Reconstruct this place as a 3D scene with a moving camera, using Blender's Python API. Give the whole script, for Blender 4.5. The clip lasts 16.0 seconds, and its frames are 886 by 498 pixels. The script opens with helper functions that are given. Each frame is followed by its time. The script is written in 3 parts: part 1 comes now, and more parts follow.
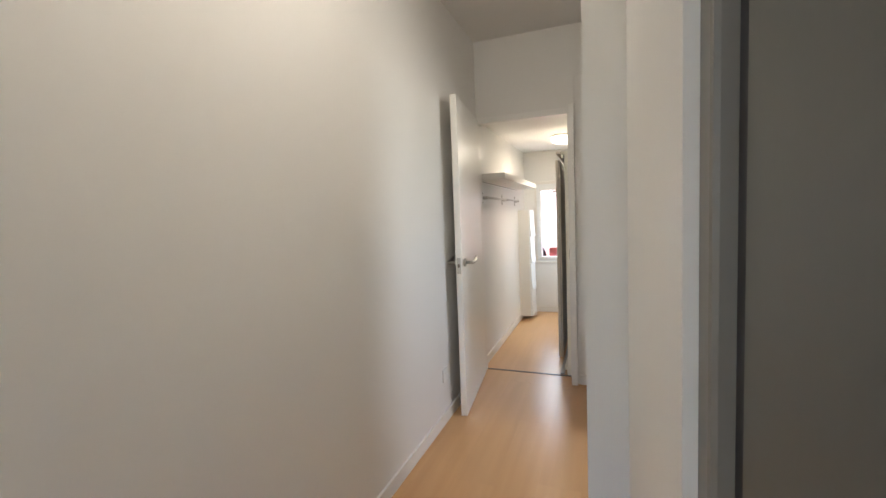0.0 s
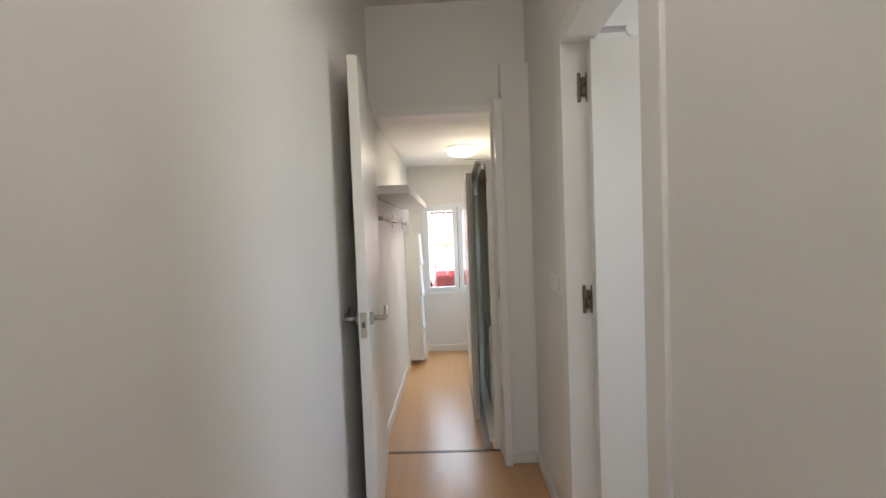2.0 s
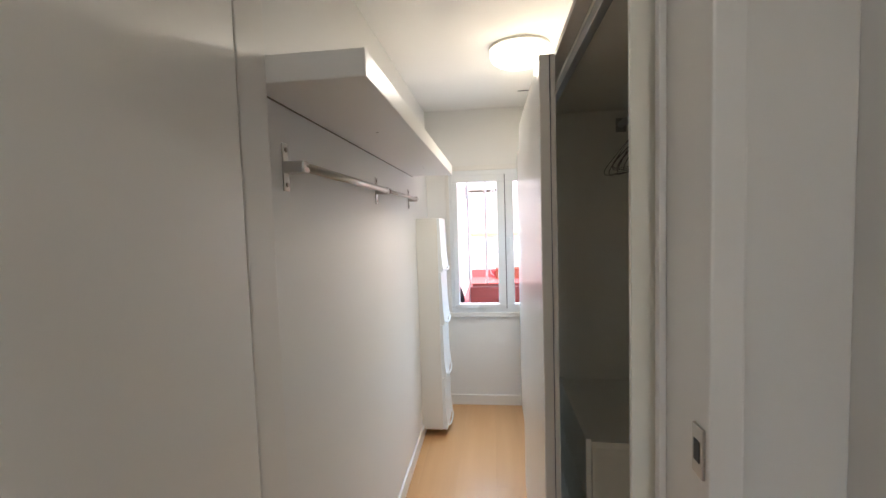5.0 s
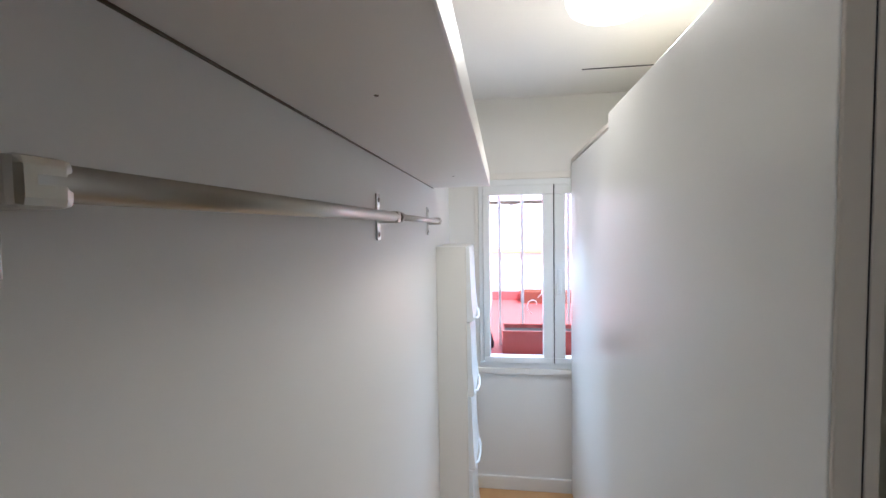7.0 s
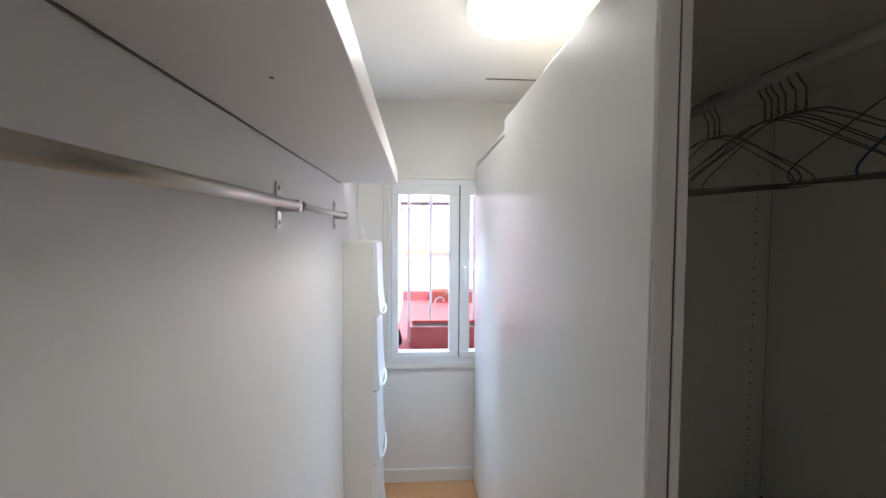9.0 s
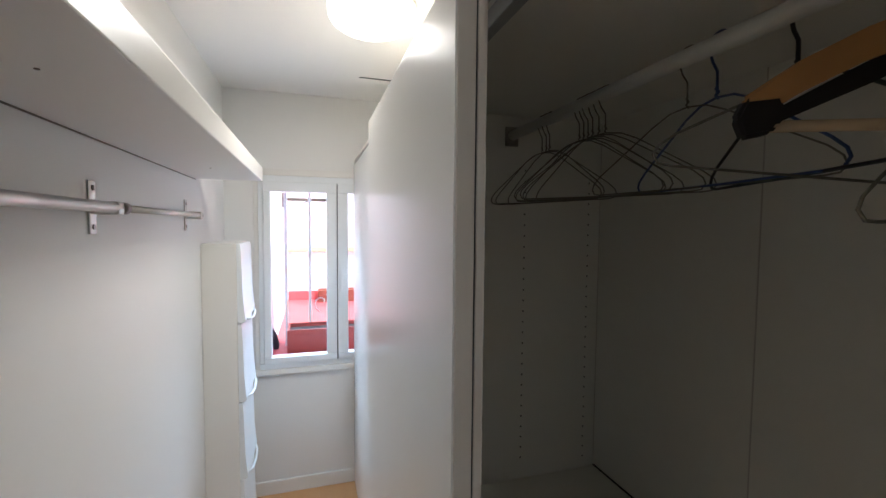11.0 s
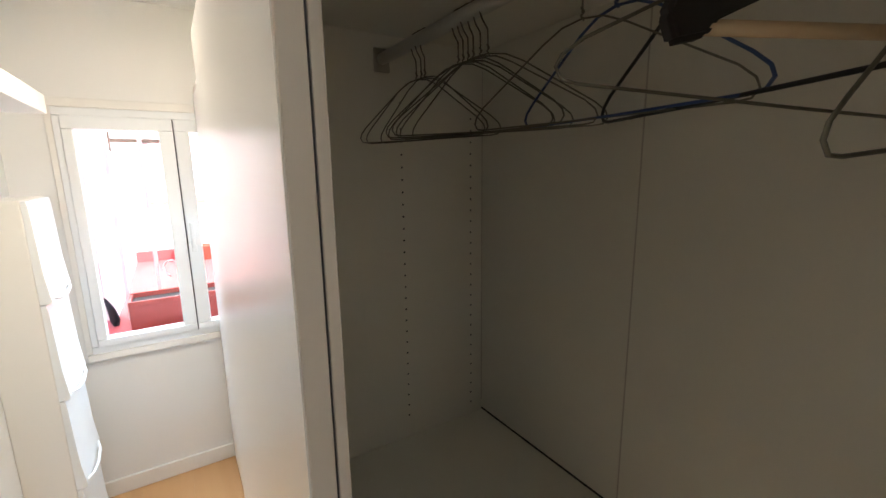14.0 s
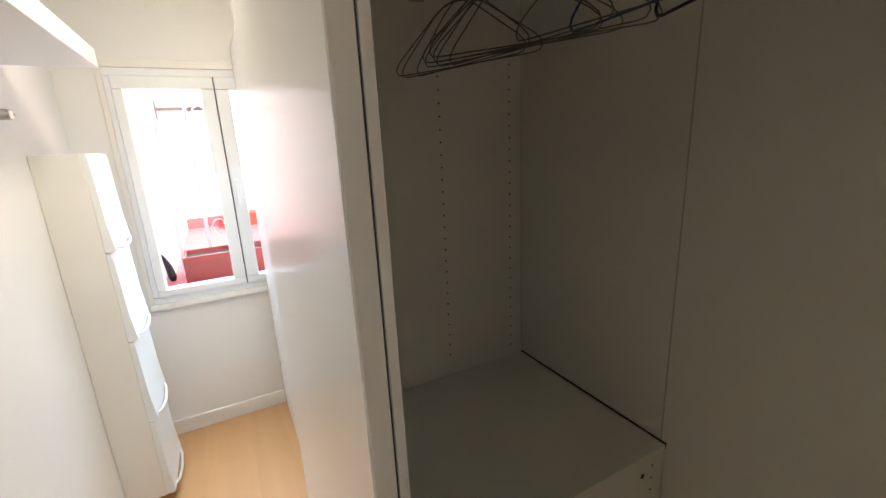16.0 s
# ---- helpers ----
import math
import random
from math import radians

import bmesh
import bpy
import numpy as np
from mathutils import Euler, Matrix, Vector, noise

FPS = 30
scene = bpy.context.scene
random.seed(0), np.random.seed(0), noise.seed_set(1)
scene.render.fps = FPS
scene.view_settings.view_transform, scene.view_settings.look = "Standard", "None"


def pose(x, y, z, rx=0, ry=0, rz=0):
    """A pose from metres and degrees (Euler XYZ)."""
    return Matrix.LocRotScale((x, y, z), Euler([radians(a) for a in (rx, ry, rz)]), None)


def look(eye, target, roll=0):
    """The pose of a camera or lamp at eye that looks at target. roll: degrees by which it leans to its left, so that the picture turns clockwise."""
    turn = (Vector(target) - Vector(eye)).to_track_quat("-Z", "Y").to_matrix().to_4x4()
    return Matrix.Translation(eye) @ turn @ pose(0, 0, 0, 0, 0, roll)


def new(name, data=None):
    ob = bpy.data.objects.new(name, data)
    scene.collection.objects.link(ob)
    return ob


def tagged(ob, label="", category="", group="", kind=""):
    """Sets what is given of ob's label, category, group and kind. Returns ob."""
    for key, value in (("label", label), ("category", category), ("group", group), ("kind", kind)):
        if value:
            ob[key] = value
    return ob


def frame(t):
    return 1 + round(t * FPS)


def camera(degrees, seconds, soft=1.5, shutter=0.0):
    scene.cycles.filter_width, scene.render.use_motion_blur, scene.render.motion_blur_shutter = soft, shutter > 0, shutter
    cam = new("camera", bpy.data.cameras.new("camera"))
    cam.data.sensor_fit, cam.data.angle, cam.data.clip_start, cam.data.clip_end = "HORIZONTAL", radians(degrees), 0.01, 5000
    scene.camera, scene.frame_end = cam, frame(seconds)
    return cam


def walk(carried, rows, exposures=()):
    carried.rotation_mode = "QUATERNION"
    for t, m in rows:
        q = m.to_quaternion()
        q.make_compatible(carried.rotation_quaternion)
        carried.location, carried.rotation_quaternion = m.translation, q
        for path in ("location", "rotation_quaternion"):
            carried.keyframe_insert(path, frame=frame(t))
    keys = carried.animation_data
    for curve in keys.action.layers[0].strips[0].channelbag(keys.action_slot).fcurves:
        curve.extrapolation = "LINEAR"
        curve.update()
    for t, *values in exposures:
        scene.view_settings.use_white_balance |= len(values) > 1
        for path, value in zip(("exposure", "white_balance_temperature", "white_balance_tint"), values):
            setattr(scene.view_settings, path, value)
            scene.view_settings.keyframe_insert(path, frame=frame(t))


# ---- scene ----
cam = camera(92.5, 16.0)
PATH = [
    (0, (1.236, 0.205, 1.276), (0.524, 2.068, 1.126), -2.3),
    (0.5, (0.954, 0.281, 1.327), (0.494, 2.222, 1.174), -1.6),
    (1, (0.825, 0.418, 1.321), (0.578, 2.399, 1.199), -1.7),
    (1.5, (0.796, 0.734, 1.329), (0.68, 2.729, 1.238), -2.5),
    (2, (0.749, 1.047, 1.318), (0.703, 3.045, 1.242), -2.2),
    (2.5, (0.675, 1.381, 1.319), (0.712, 3.379, 1.227), -1.6),
    (3, (0.689, 1.682, 1.313), (0.686, 3.679, 1.205), -1.5),
    (3.5, (0.711, 1.96, 1.315), (0.665, 3.956, 1.201), -1.1),
    (4, (0.668, 2.263, 1.313), (0.626, 4.259, 1.201), -0.8),
    (4.5, (0.671, 2.519, 1.301), (0.582, 4.514, 1.186), -1.1),
    (5, (0.725, 2.801, 1.293), (0.49, 4.783, 1.168), -1.8),
    (5.2, (0.723, 2.894, 1.292), (0.443, 4.87, 1.162), -2.2),
    (7.3, (0.531, 3.56, 1.403), (0.269, 5.541, 1.306), -0.6),
    (7.5, (0.527, 3.575, 1.397), (0.343, 5.562, 1.277), -0.3),
    (8, (0.572, 3.516, 1.354), (0.506, 5.512, 1.237), -0.0),
    (8.2, (0.566, 3.507, 1.35), (0.536, 5.503, 1.236), -0.1),
    (10.3, (0.653, 3.421, 1.414), (1.074, 5.376, 1.366), 1.1),
    (10.5, (0.667, 3.429, 1.408), (1.14, 5.371, 1.346), 0.9),
    (11, (0.682, 3.443, 1.393), (1.274, 5.35, 1.287), 0.5),
    (11.5, (0.709, 3.461, 1.41), (1.393, 5.336, 1.287), -0.0),
    (12, (0.753, 3.498, 1.435), (1.561, 5.325, 1.332), -0.7),
    (12.5, (0.747, 3.535, 1.441), (1.714, 5.283, 1.337), -1.3),
    (13, (0.758, 3.565, 1.453), (1.819, 5.253, 1.295), -1.1),
    (13.5, (0.774, 3.581, 1.453), (1.854, 5.247, 1.212), -0.8),
    (14, (0.771, 3.571, 1.396), (1.825, 5.229, 1.021), -0.8),
    (14.5, (0.759, 3.563, 1.327), (1.775, 5.2, 0.791), -1.0),
    (15, (0.748, 3.567, 1.287), (1.714, 5.188, 0.624), -1.3),
    (15.5, (0.746, 3.569, 1.266), (1.661, 5.229, 0.626), -2.2),
    (16, (0.755, 3.567, 1.314), (1.646, 5.284, 0.808), -2.8),
]

EXPOSURES = [
    (0, 3.0, 6350, 10), (0.5, 2.85, 6350, 10), (1.0, 2.75, 6300, 10), (2.0, 2.7, 6150, 10), (3.0, 2.55, 6150, 10), (4.0, 2.6, 6200, 10), (5.2, 2.75, 5850, 10),
    (7.3, 2.6, 5350, 10), (8.2, 2.6, 5350, 10), (10.3, 2.5, 5450, 10), (11.5, 2.6, 5550, 10), (12.5, 2.95, 5950, 10), (13.2, 3.2, 6250, 10),
    (14.5, 3.2, 6250, 10), (16.0, 3.15, 6250, 10),
]
walk(cam, [(t, look(eye, target, roll)) for t, eye, target, roll in PATH], EXPOSURES)

# ---- world, sun, large lights ----
SUN_EL, SUN_AZ = 56.0, 140.0
world = bpy.data.worlds.new("world")
scene.world = world
world.use_nodes = True
wn = world.node_tree.nodes
sky = wn.new("ShaderNodeTexSky")
sky.sky_type, sky.sun_disc = "NISHITA", False
sky.sun_elevation, sky.sun_rotation = radians(SUN_EL), radians(SUN_AZ)
wn["Background"].inputs["Strength"].default_value = 0.12
world.node_tree.links.new(sky.outputs[0], wn["Background"].inputs["Color"])


def lamp(name, kind, m, power, colour, **more):
    data = bpy.data.lights.new(name, kind)
    data.energy, data.color = power, colour
    for key, value in more.items():
        if key == "size": data.size = value
        if key == "size_y": data.shape, data.size_y = "RECTANGLE", value
        if key == "radius": data.shadow_soft_size = value
        if key == "angle": data.angle = value
    ob = new(name, data)
    ob.matrix_world = m
    return ob


az = radians(SUN_AZ)
sun_from = Vector((math.sin(az) * math.cos(radians(SUN_EL)), math.cos(az) * math.cos(radians(SUN_EL)), math.sin(radians(SUN_EL))))
lamp("sun", "SUN", look(sun_from * 20, (0, 0, 0)), 2.0, (1.0, 0.95, 0.87), angle=radians(0.53))
skylight = lamp("window_skylight", "AREA", look((0.81, 5.79, 1.14), (0.81, 5.215, 0.32)), 1.15, (0.72, 0.86, 1.0), size=0.68, size_y=0.84)
skylight.data.spread = radians(102)
bounce = lamp("window_terrace_bounce", "AREA", look((0.81, 5.79, 1.14), (0.81, 5.25, 2.0)), 0.22, (0.78, 0.89, 1.0), size=0.68, size_y=0.84)
bounce.data.spread = radians(94)
lamp("closet_bulb", "AREA", pose(0.86, 4.75, 1.966), 1.3, (1.0, 0.87, 0.70), size=0.20)
lamp("corridor_bulb", "POINT", pose(0.90, 1.20, 2.50), 1.7, (1.0, 0.92, 0.83), radius=0.10)
lamp("bathroom_daylight", "AREA", look((2.91, 2.25, 1.65), (0.3, 2.35, 1.2)), 2.0, (1.0, 0.975, 0.94), size=0.78, size_y=0.98)
# weak fill lamp added behind the camera, in an invented opening of wall_back
lamp("hall_fill", "AREA", look((0.80, -1.61, 1.5), (0.40, 1.0, 1.2)), 0.2, (1.0, 0.93, 0.85), size=0.58, size_y=1.18)


# ---- materials ----
def material(name, colour, rough=0.5, metal=0.0, vary=0.06, scale=3.0, bump=0.0, bump_scale=200.0, coat=0.0, random_tone=0.0):
    mat = bpy.data.materials.new(name)
    mat.use_nodes = True
    nt = mat.node_tree
    bsdf = nt.nodes["Principled BSDF"]
    bsdf.inputs["Metallic"].default_value = metal
    bsdf.inputs["Coat Weight"].default_value = coat
    coord = nt.nodes.new("ShaderNodeTexCoord")
    big = nt.nodes.new("ShaderNodeTexNoise")
    big.inputs["Scale"].default_value, big.inputs["Detail"].default_value = scale, 6
    nt.links.new(coord.outputs["Object"], big.inputs["Vector"])
    mix = nt.nodes.new("ShaderNodeMix")
    mix.data_type = "RGBA"
    mix.inputs[6].default_value = (*[c * (1 - vary) for c in colour], 1)
    mix.inputs[7].default_value = (*[min(1, c * (1 + vary)) for c in colour], 1)
    nt.links.new(big.outputs["Fac"], mix.inputs[0])
    nt.links.new(mix.outputs[2], bsdf.inputs["Base Color"])
    ramp = nt.nodes.new("ShaderNodeMapRange")
    ramp.inputs["To Min"].default_value, ramp.inputs["To Max"].default_value = rough * 0.98, min(1, rough * 1.02)
    fine = nt.nodes.new("ShaderNodeTexNoise")
    fine.inputs["Scale"].default_value, fine.inputs["Detail"].default_value = scale * 7, 4
    nt.links.new(coord.outputs["Object"], fine.inputs["Vector"])
    nt.links.new(fine.outputs["Fac"], ramp.inputs["Value"])
    nt.links.new(ramp.outputs[0], bsdf.inputs["Roughness"])
    if bump:
        grain = nt.nodes.new("ShaderNodeTexNoise")
        grain.inputs["Scale"].default_value, grain.inputs["Detail"].default_value = bump_scale, 5
        nt.links.new(coord.outputs["Object"], grain.inputs["Vector"])
        node = nt.nodes.new("ShaderNodeBump")
        node.inputs["Strength"].default_value, node.inputs["Distance"].default_value = bump, 0.002
        nt.links.new(grain.outputs["Fac"], node.inputs["Height"])
        nt.links.new(node.outputs[0], bsdf.inputs["Normal"])
    return mat


def laminate(name):
    mat = bpy.data.materials.new(name)
    mat.use_nodes = True
    nt = mat.node_tree
    bsdf = nt.nodes["Principled BSDF"]
    info = nt.nodes.new("ShaderNodeObjectInfo")
    coord = nt.nodes.new("ShaderNodeTexCoord")
    shift = nt.nodes.new("ShaderNodeVectorMath")
    shift.operation = "MULTIPLY_ADD"
    shift.inputs[1].default_value = (1, 1, 1)
    spread = nt.nodes.new("ShaderNodeCombineXYZ")
    times = nt.nodes.new("ShaderNodeMath")
    times.operation = "MULTIPLY"
    times.inputs[1].default_value = 37.0
    nt.links.new(info.outputs["Random"], times.inputs[0])
    nt.links.new(times.outputs[0], spread.inputs[0])
    nt.links.new(times.outputs[0], spread.inputs[1])
    nt.links.new(coord.outputs["Object"], shift.inputs[0])
    nt.links.new(spread.outputs[0], shift.inputs[2])
    stretch = nt.nodes.new("ShaderNodeMapping")
    stretch.inputs["Scale"].default_value = (16, 0.8, 1)
    nt.links.new(shift.outputs[0], stretch.inputs["Vector"])
    grain = nt.nodes.new("ShaderNodeTexNoise")
    grain.inputs["Scale"].default_value, grain.inputs["Detail"].default_value, grain.inputs["Distortion"].default_value = 1.0, 8, 0.2
    nt.links.new(stretch.outputs[0], grain.inputs["Vector"])
    ramp = nt.nodes.new("ShaderNodeValToRGB")
    ramp.color_ramp.elements[0].position, ramp.color_ramp.elements[0].color = 0.25, (0.55, 0.31, 0.135, 1)
    ramp.color_ramp.elements[1].position, ramp.color_ramp.elements[1].color = 0.8, (0.62, 0.365, 0.17, 1)
    nt.links.new(grain.outputs["Fac"], ramp.inputs[0])
    tone = nt.nodes.new("ShaderNodeHueSaturation")
    level = nt.nodes.new("ShaderNodeMapRange")
    level.inputs["To Min"].default_value, level.inputs["To Max"].default_value = 0.98, 1.02
    nt.links.new(info.outputs["Random"], level.inputs["Value"])
    nt.links.new(level.outputs[0], tone.inputs["Value"])
    nt.links.new(ramp.outputs[0], tone.inputs["Color"])
    nt.links.new(tone.outputs[0], bsdf.inputs["Base Color"])
    gloss = nt.nodes.new("ShaderNodeMapRange")
    gloss.inputs["To Min"].default_value, gloss.inputs["To Max"].default_value = 0.27, 0.30
    nt.links.new(grain.outputs["Fac"], gloss.inputs["Value"])
    nt.links.new(gloss.outputs[0], bsdf.inputs["Roughness"])
    return mat


def glowing(name, colour, strength):
    mat = material(name, (0.85, 0.83, 0.78), 0.3)
    bsdf = mat.node_tree.nodes["Principled BSDF"]
    bsdf.inputs["Emission Color"].default_value = (*colour, 1)
    bsdf.inputs["Emission Strength"].default_value = strength
    return mat


M_WALL = material("wall_paint", (0.77, 0.75, 0.71), 0.5, vary=0.025, scale=1.3, bump=0.10, bump_scale=90)
M_CLOSET = material("closet_wall_paint", (0.80, 0.79, 0.765), 0.5, vary=0.025, scale=1.5, bump=0.10, bump_scale=90)
M_CEIL = material("ceiling_paint", (0.80, 0.78, 0.745), 0.7, vary=0.025, scale=1.1, bump=0.10, bump_scale=70)
M_TRIM = material("white_lacquer", (0.80, 0.78, 0.74), 0.35, vary=0.02, scale=2.5, bump=0.03, bump_scale=60)
M_DOOR = material("door_lacquer", (0.80, 0.78, 0.73), 0.33, vary=0.012, scale=1.6)
M_GLOSS = material("wardrobe_gloss", (0.80, 0.795, 0.76), 0.27, vary=0.015, scale=1.2)
M_INNER = material("wardrobe_melamine", (0.89, 0.865, 0.765), 0.45, vary=0.03, scale=2.0, bump=0.06, bump_scale=300)
M_EDGE = material("wardrobe_edge", (0.62, 0.57, 0.50), 0.4, vary=0.03)
M_SHELF = material("shelf_foil", (0.78, 0.765, 0.73), 0.35, vary=0.02, scale=2)
M_PLASTIC = material("white_plastic", (0.80, 0.80, 0.78), 0.3, vary=0.015)
M_CABINET = material("cabinet_plastic", (0.78, 0.765, 0.72), 0.38, vary=0.02, scale=3)
M_FRONT = material("flap_plastic", (0.80, 0.83, 0.84), 0.3, vary=0.02, scale=3)
M_STEEL = material("brushed_steel", (0.50, 0.48, 0.44), 0.30, 1.0, vary=0.03, scale=5)
M_HINGE = material("hinge_bronze", (0.16, 0.13, 0.10), 0.4, 0.85, vary=0.12, scale=20)
M_DARK = material("dark_gap", (0.03, 0.03, 0.035), 0.6)
M_ALU = material("aluminium_profile", (0.46, 0.45, 0.44), 0.4, 0.7, vary=0.05)
# grey door and frame colours are set darker to hold the unlit entry's shade
M_GREYDOOR = material("grey_door", (0.085, 0.088, 0.078), 0.45, vary=0.05, scale=1.5, bump=0.05, bump_scale=40)
M_TAUPE_SHADE = material("taupe_shade_frame", (0.20, 0.185, 0.16), 0.45, vary=0.05, scale=1.5)
M_FLOOR = laminate("oak_laminate")
M_SUB = material("underlay", (0.38, 0.21, 0.09), 0.8)
M_WINDOW = material("window_pvc", (0.82, 0.84, 0.85), 0.3, vary=0.015)
M_TERRACE_WALL = material("terrace_render", (0.82, 0.79, 0.74), 0.85, vary=0.08, scale=1.2, bump=0.4, bump_scale=40)
M_RED = material("red_terrace_paint", (0.50, 0.085, 0.085), 0.5, vary=0.16, scale=1.6, bump=0.2, bump_scale=30)
M_TERRACOTTA = material("planter_plastic", (0.34, 0.055, 0.04), 0.5, vary=0.1, scale=5)
M_SOIL = material("soil", (0.06, 0.04, 0.03), 0.95, vary=0.3, scale=30, bump=0.6, bump_scale=60)
M_BAR = material("white_iron", (0.78, 0.78, 0.76), 0.4, vary=0.03)
M_BLACKC = material("black_cloth", (0.02, 0.02, 0.025), 0.8, vary=0.2, scale=20)
M_YELLOW = material("ochre_ledge", (0.62, 0.47, 0.22), 0.7, vary=0.08)
M_WIRE = material("hanger_wire", (0.20, 0.185, 0.15), 0.4, 0.8, vary=0.1)
M_WIRE_BLUE = material("blue_coated_wire", (0.035, 0.075, 0.20), 0.35, vary=0.08)
M_WIRE_BLACK = material("black_coated_wire", (0.012, 0.012, 0.014), 0.35, vary=0.08)
M_WOOD = material("hanger_beech", (0.55, 0.27, 0.085), 0.35, vary=0.16, scale=9, coat=0.3)
M_PALEWOOD = material("hanger_bar_wood", (0.60, 0.44, 0.26), 0.4, vary=0.12, scale=12)
M_FOAM = material("black_foam", (0.018, 0.015, 0.014), 0.9, vary=0.2, scale=30)
M_RODWHITE = material("rod_white", (0.74, 0.72, 0.65), 0.3, vary=0.03)
M_LAMP = glowing("lamp_glass", (1.0, 0.86, 0.64), 0.5)
M_LAMPRIM = material("lamp_rim", (0.80, 0.77, 0.70), 0.35)

M_GLASS = bpy.data.materials.new("window_glass")
M_GLASS.use_nodes = True
g = M_GLASS.node_tree.nodes["Principled BSDF"]
g.inputs["Transmission Weight"].default_value, g.inputs["Roughness"].default_value, g.inputs["IOR"].default_value = 1.0, 0.0, 1.05


# ---- builders ----
def mesh_of(bm, name, mat, smooth=False):
    bmesh.ops.recalc_face_normals(bm, faces=bm.faces)
    data = bpy.data.meshes.new(name)
    if smooth:
        for f in bm.faces: f.smooth = True
    bm.to_mesh(data)
    bm.free()
    data.materials.append(mat)
    return data


def part(name, bm, mat, parent=None, label="", smooth=False):
    ob = new(name, mesh_of(bm, name, mat, smooth))
    if parent is not None: ob.parent = parent
    if label: tagged(ob, label)
    return ob


def thing(name, label, category, at=(0, 0, 0), turn=0.0, group="", kind=""):
    ob = new(name)
    ob.matrix_world = pose(*at, 0, 0, turn)
    return tagged(ob, label, category, group, kind)


def block(a, b, bevel=0.0, bm=None, seg=2):
    """A box from corner a to corner b, with rounded edges."""
    bm = bm or bmesh.new()
    lo, hi = [min(p, q) for p, q in zip(a, b)], [max(p, q) for p, q in zip(a, b)]
    made = bmesh.ops.create_cube(bm, size=1)["verts"]
    for v in made:
        v.co = Vector([l + (h - l) * (c + 0.5) for l, h, c in zip(lo, hi, v.co)])
    if bevel:
        edges = list({e for v in made for e in v.link_edges})
        bmesh.ops.bevel(bm, geom=edges, offset=bevel, segments=seg, affect="EDGES", profile=0.6)
    return bm


def tube(points, r, bm=None, sides=8, closed=False):
    """A round bar along the points."""
    bm = bm or bmesh.new()
    pts = [Vector(p) for p in points]
    rings, up = [], None
    n = len(pts)
    for i, p in enumerate(pts):
        a = pts[(i - 1) % n] if closed or i else p
        b = pts[(i + 1) % n] if closed or i < n - 1 else p
        d = (b - a).normalized()
        if up is None: up = d.orthogonal().normalized()
        up = (up - d * up.dot(d)).normalized()
        side = d.cross(up)
        rr = r[i] if isinstance(r, (list, tuple)) else r
        rings.append([bm.verts.new(p + rr * (math.cos(2 * math.pi * k / sides) * up + math.sin(2 * math.pi * k / sides) * side)) for k in range(sides)])
    for i in range(n if closed else n - 1):
        A, B = rings[i], rings[(i + 1) % n]
        for k in range(sides):
            bm.faces.new((A[k], A[(k + 1) % sides], B[(k + 1) % sides], B[k]))
    if not closed:
        bm.faces.new(rings[0][::-1])
        bm.faces.new(rings[-1])
    return bm


def extrude_profile(outline, axis, lo, hi, bm=None):
    """A solid from a 2D outline, drawn out along an axis from lo to hi."""
    bm = bm or bmesh.new()
    place = {"x": lambda u, v, w: (w, u, v), "y": lambda u, v, w: (u, w, v), "z": lambda u, v, w: (u, v, w)}[axis]
    A = [bm.verts.new(place(u, v, lo)) for u, v in outline]
    B = [bm.verts.new(place(u, v, hi)) for u, v in outline]
    n = len(outline)
    for i in range(n):
        bm.faces.new((A[i], A[(i + 1) % n], B[(i + 1) % n], B[i]))
    bm.faces.new(A[::-1])
    bm.faces.new(B)
    return bm


def disc(centre, axis, r, depth, bm=None, sides=24):
    c, d = Vector(centre), Vector(axis).normalized()
    return tube([c, c + d * depth], r, bm, sides)


def setting(name, bm, mat, label, category):
    return tagged(part(name, bm, mat), label, category, kind="structure")


# ---- plan ----
XL, XLC, XR = 0.297, 0.275, 1.197      # corridor and closet left walls, corridor right wall
YD, YC, YF = 3.50, 3.56, 5.74          # door plane, closet side of that wall, window wall
ZC, ZK = 2.62, 2.052                    # ceilings of corridor and closet
DX0, DX1, DZ = 0.315, 1.00, 1.988     # doorway
YS, XS = 1.135, 1.28                    # where the corridor steps wider, and the wider wall
YT = 3.555                              # floor strip in the doorway

# ---- structure ----
def wall(name, a, b, mat=None, label="smooth painted off-white plaster wall"):
    return setting(name, block(a, b), mat or M_WALL, label, "wall")


wall("wall_corridor_left", (XL - 0.15, -1.6, 0), (XL, YD, ZC), label="long warm-white plaster wall of the corridor")
# unseen end wall; its opening is added only to hold the fill lamp
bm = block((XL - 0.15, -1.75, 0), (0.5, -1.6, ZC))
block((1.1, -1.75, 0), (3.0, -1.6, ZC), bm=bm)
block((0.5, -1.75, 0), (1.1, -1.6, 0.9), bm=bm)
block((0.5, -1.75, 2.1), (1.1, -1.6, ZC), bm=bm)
setting("wall_back", bm, M_WALL, "unseen plaster wall at the corridor's end with an added opening for fill light", "wall")
bm = block((XR, YS, 0), (XR + 0.1, 2.02, ZC))
block((XR, 2.71, 0), (XR + 0.1, YD, ZC), bm=bm)
block((XR, 2.0201, 2.03), (XR + 0.1, 2.7099, ZC), bm=bm)
setting("wall_corridor_right", bm, M_WALL, "corridor plaster wall with an open doorway", "wall")
bm = block((XS, 0.495, 0), (XS + 0.1, YS, ZC))
block((XS, -1.6, 0), (XS + 0.1, -0.54, ZC), bm=bm)
block((XS, -0.5399, 2.12), (XS + 0.1, 0.4949, ZC), bm=bm)
setting("wall_side_entry", bm, M_WALL, "plaster wall beside the grey entrance door", "wall")
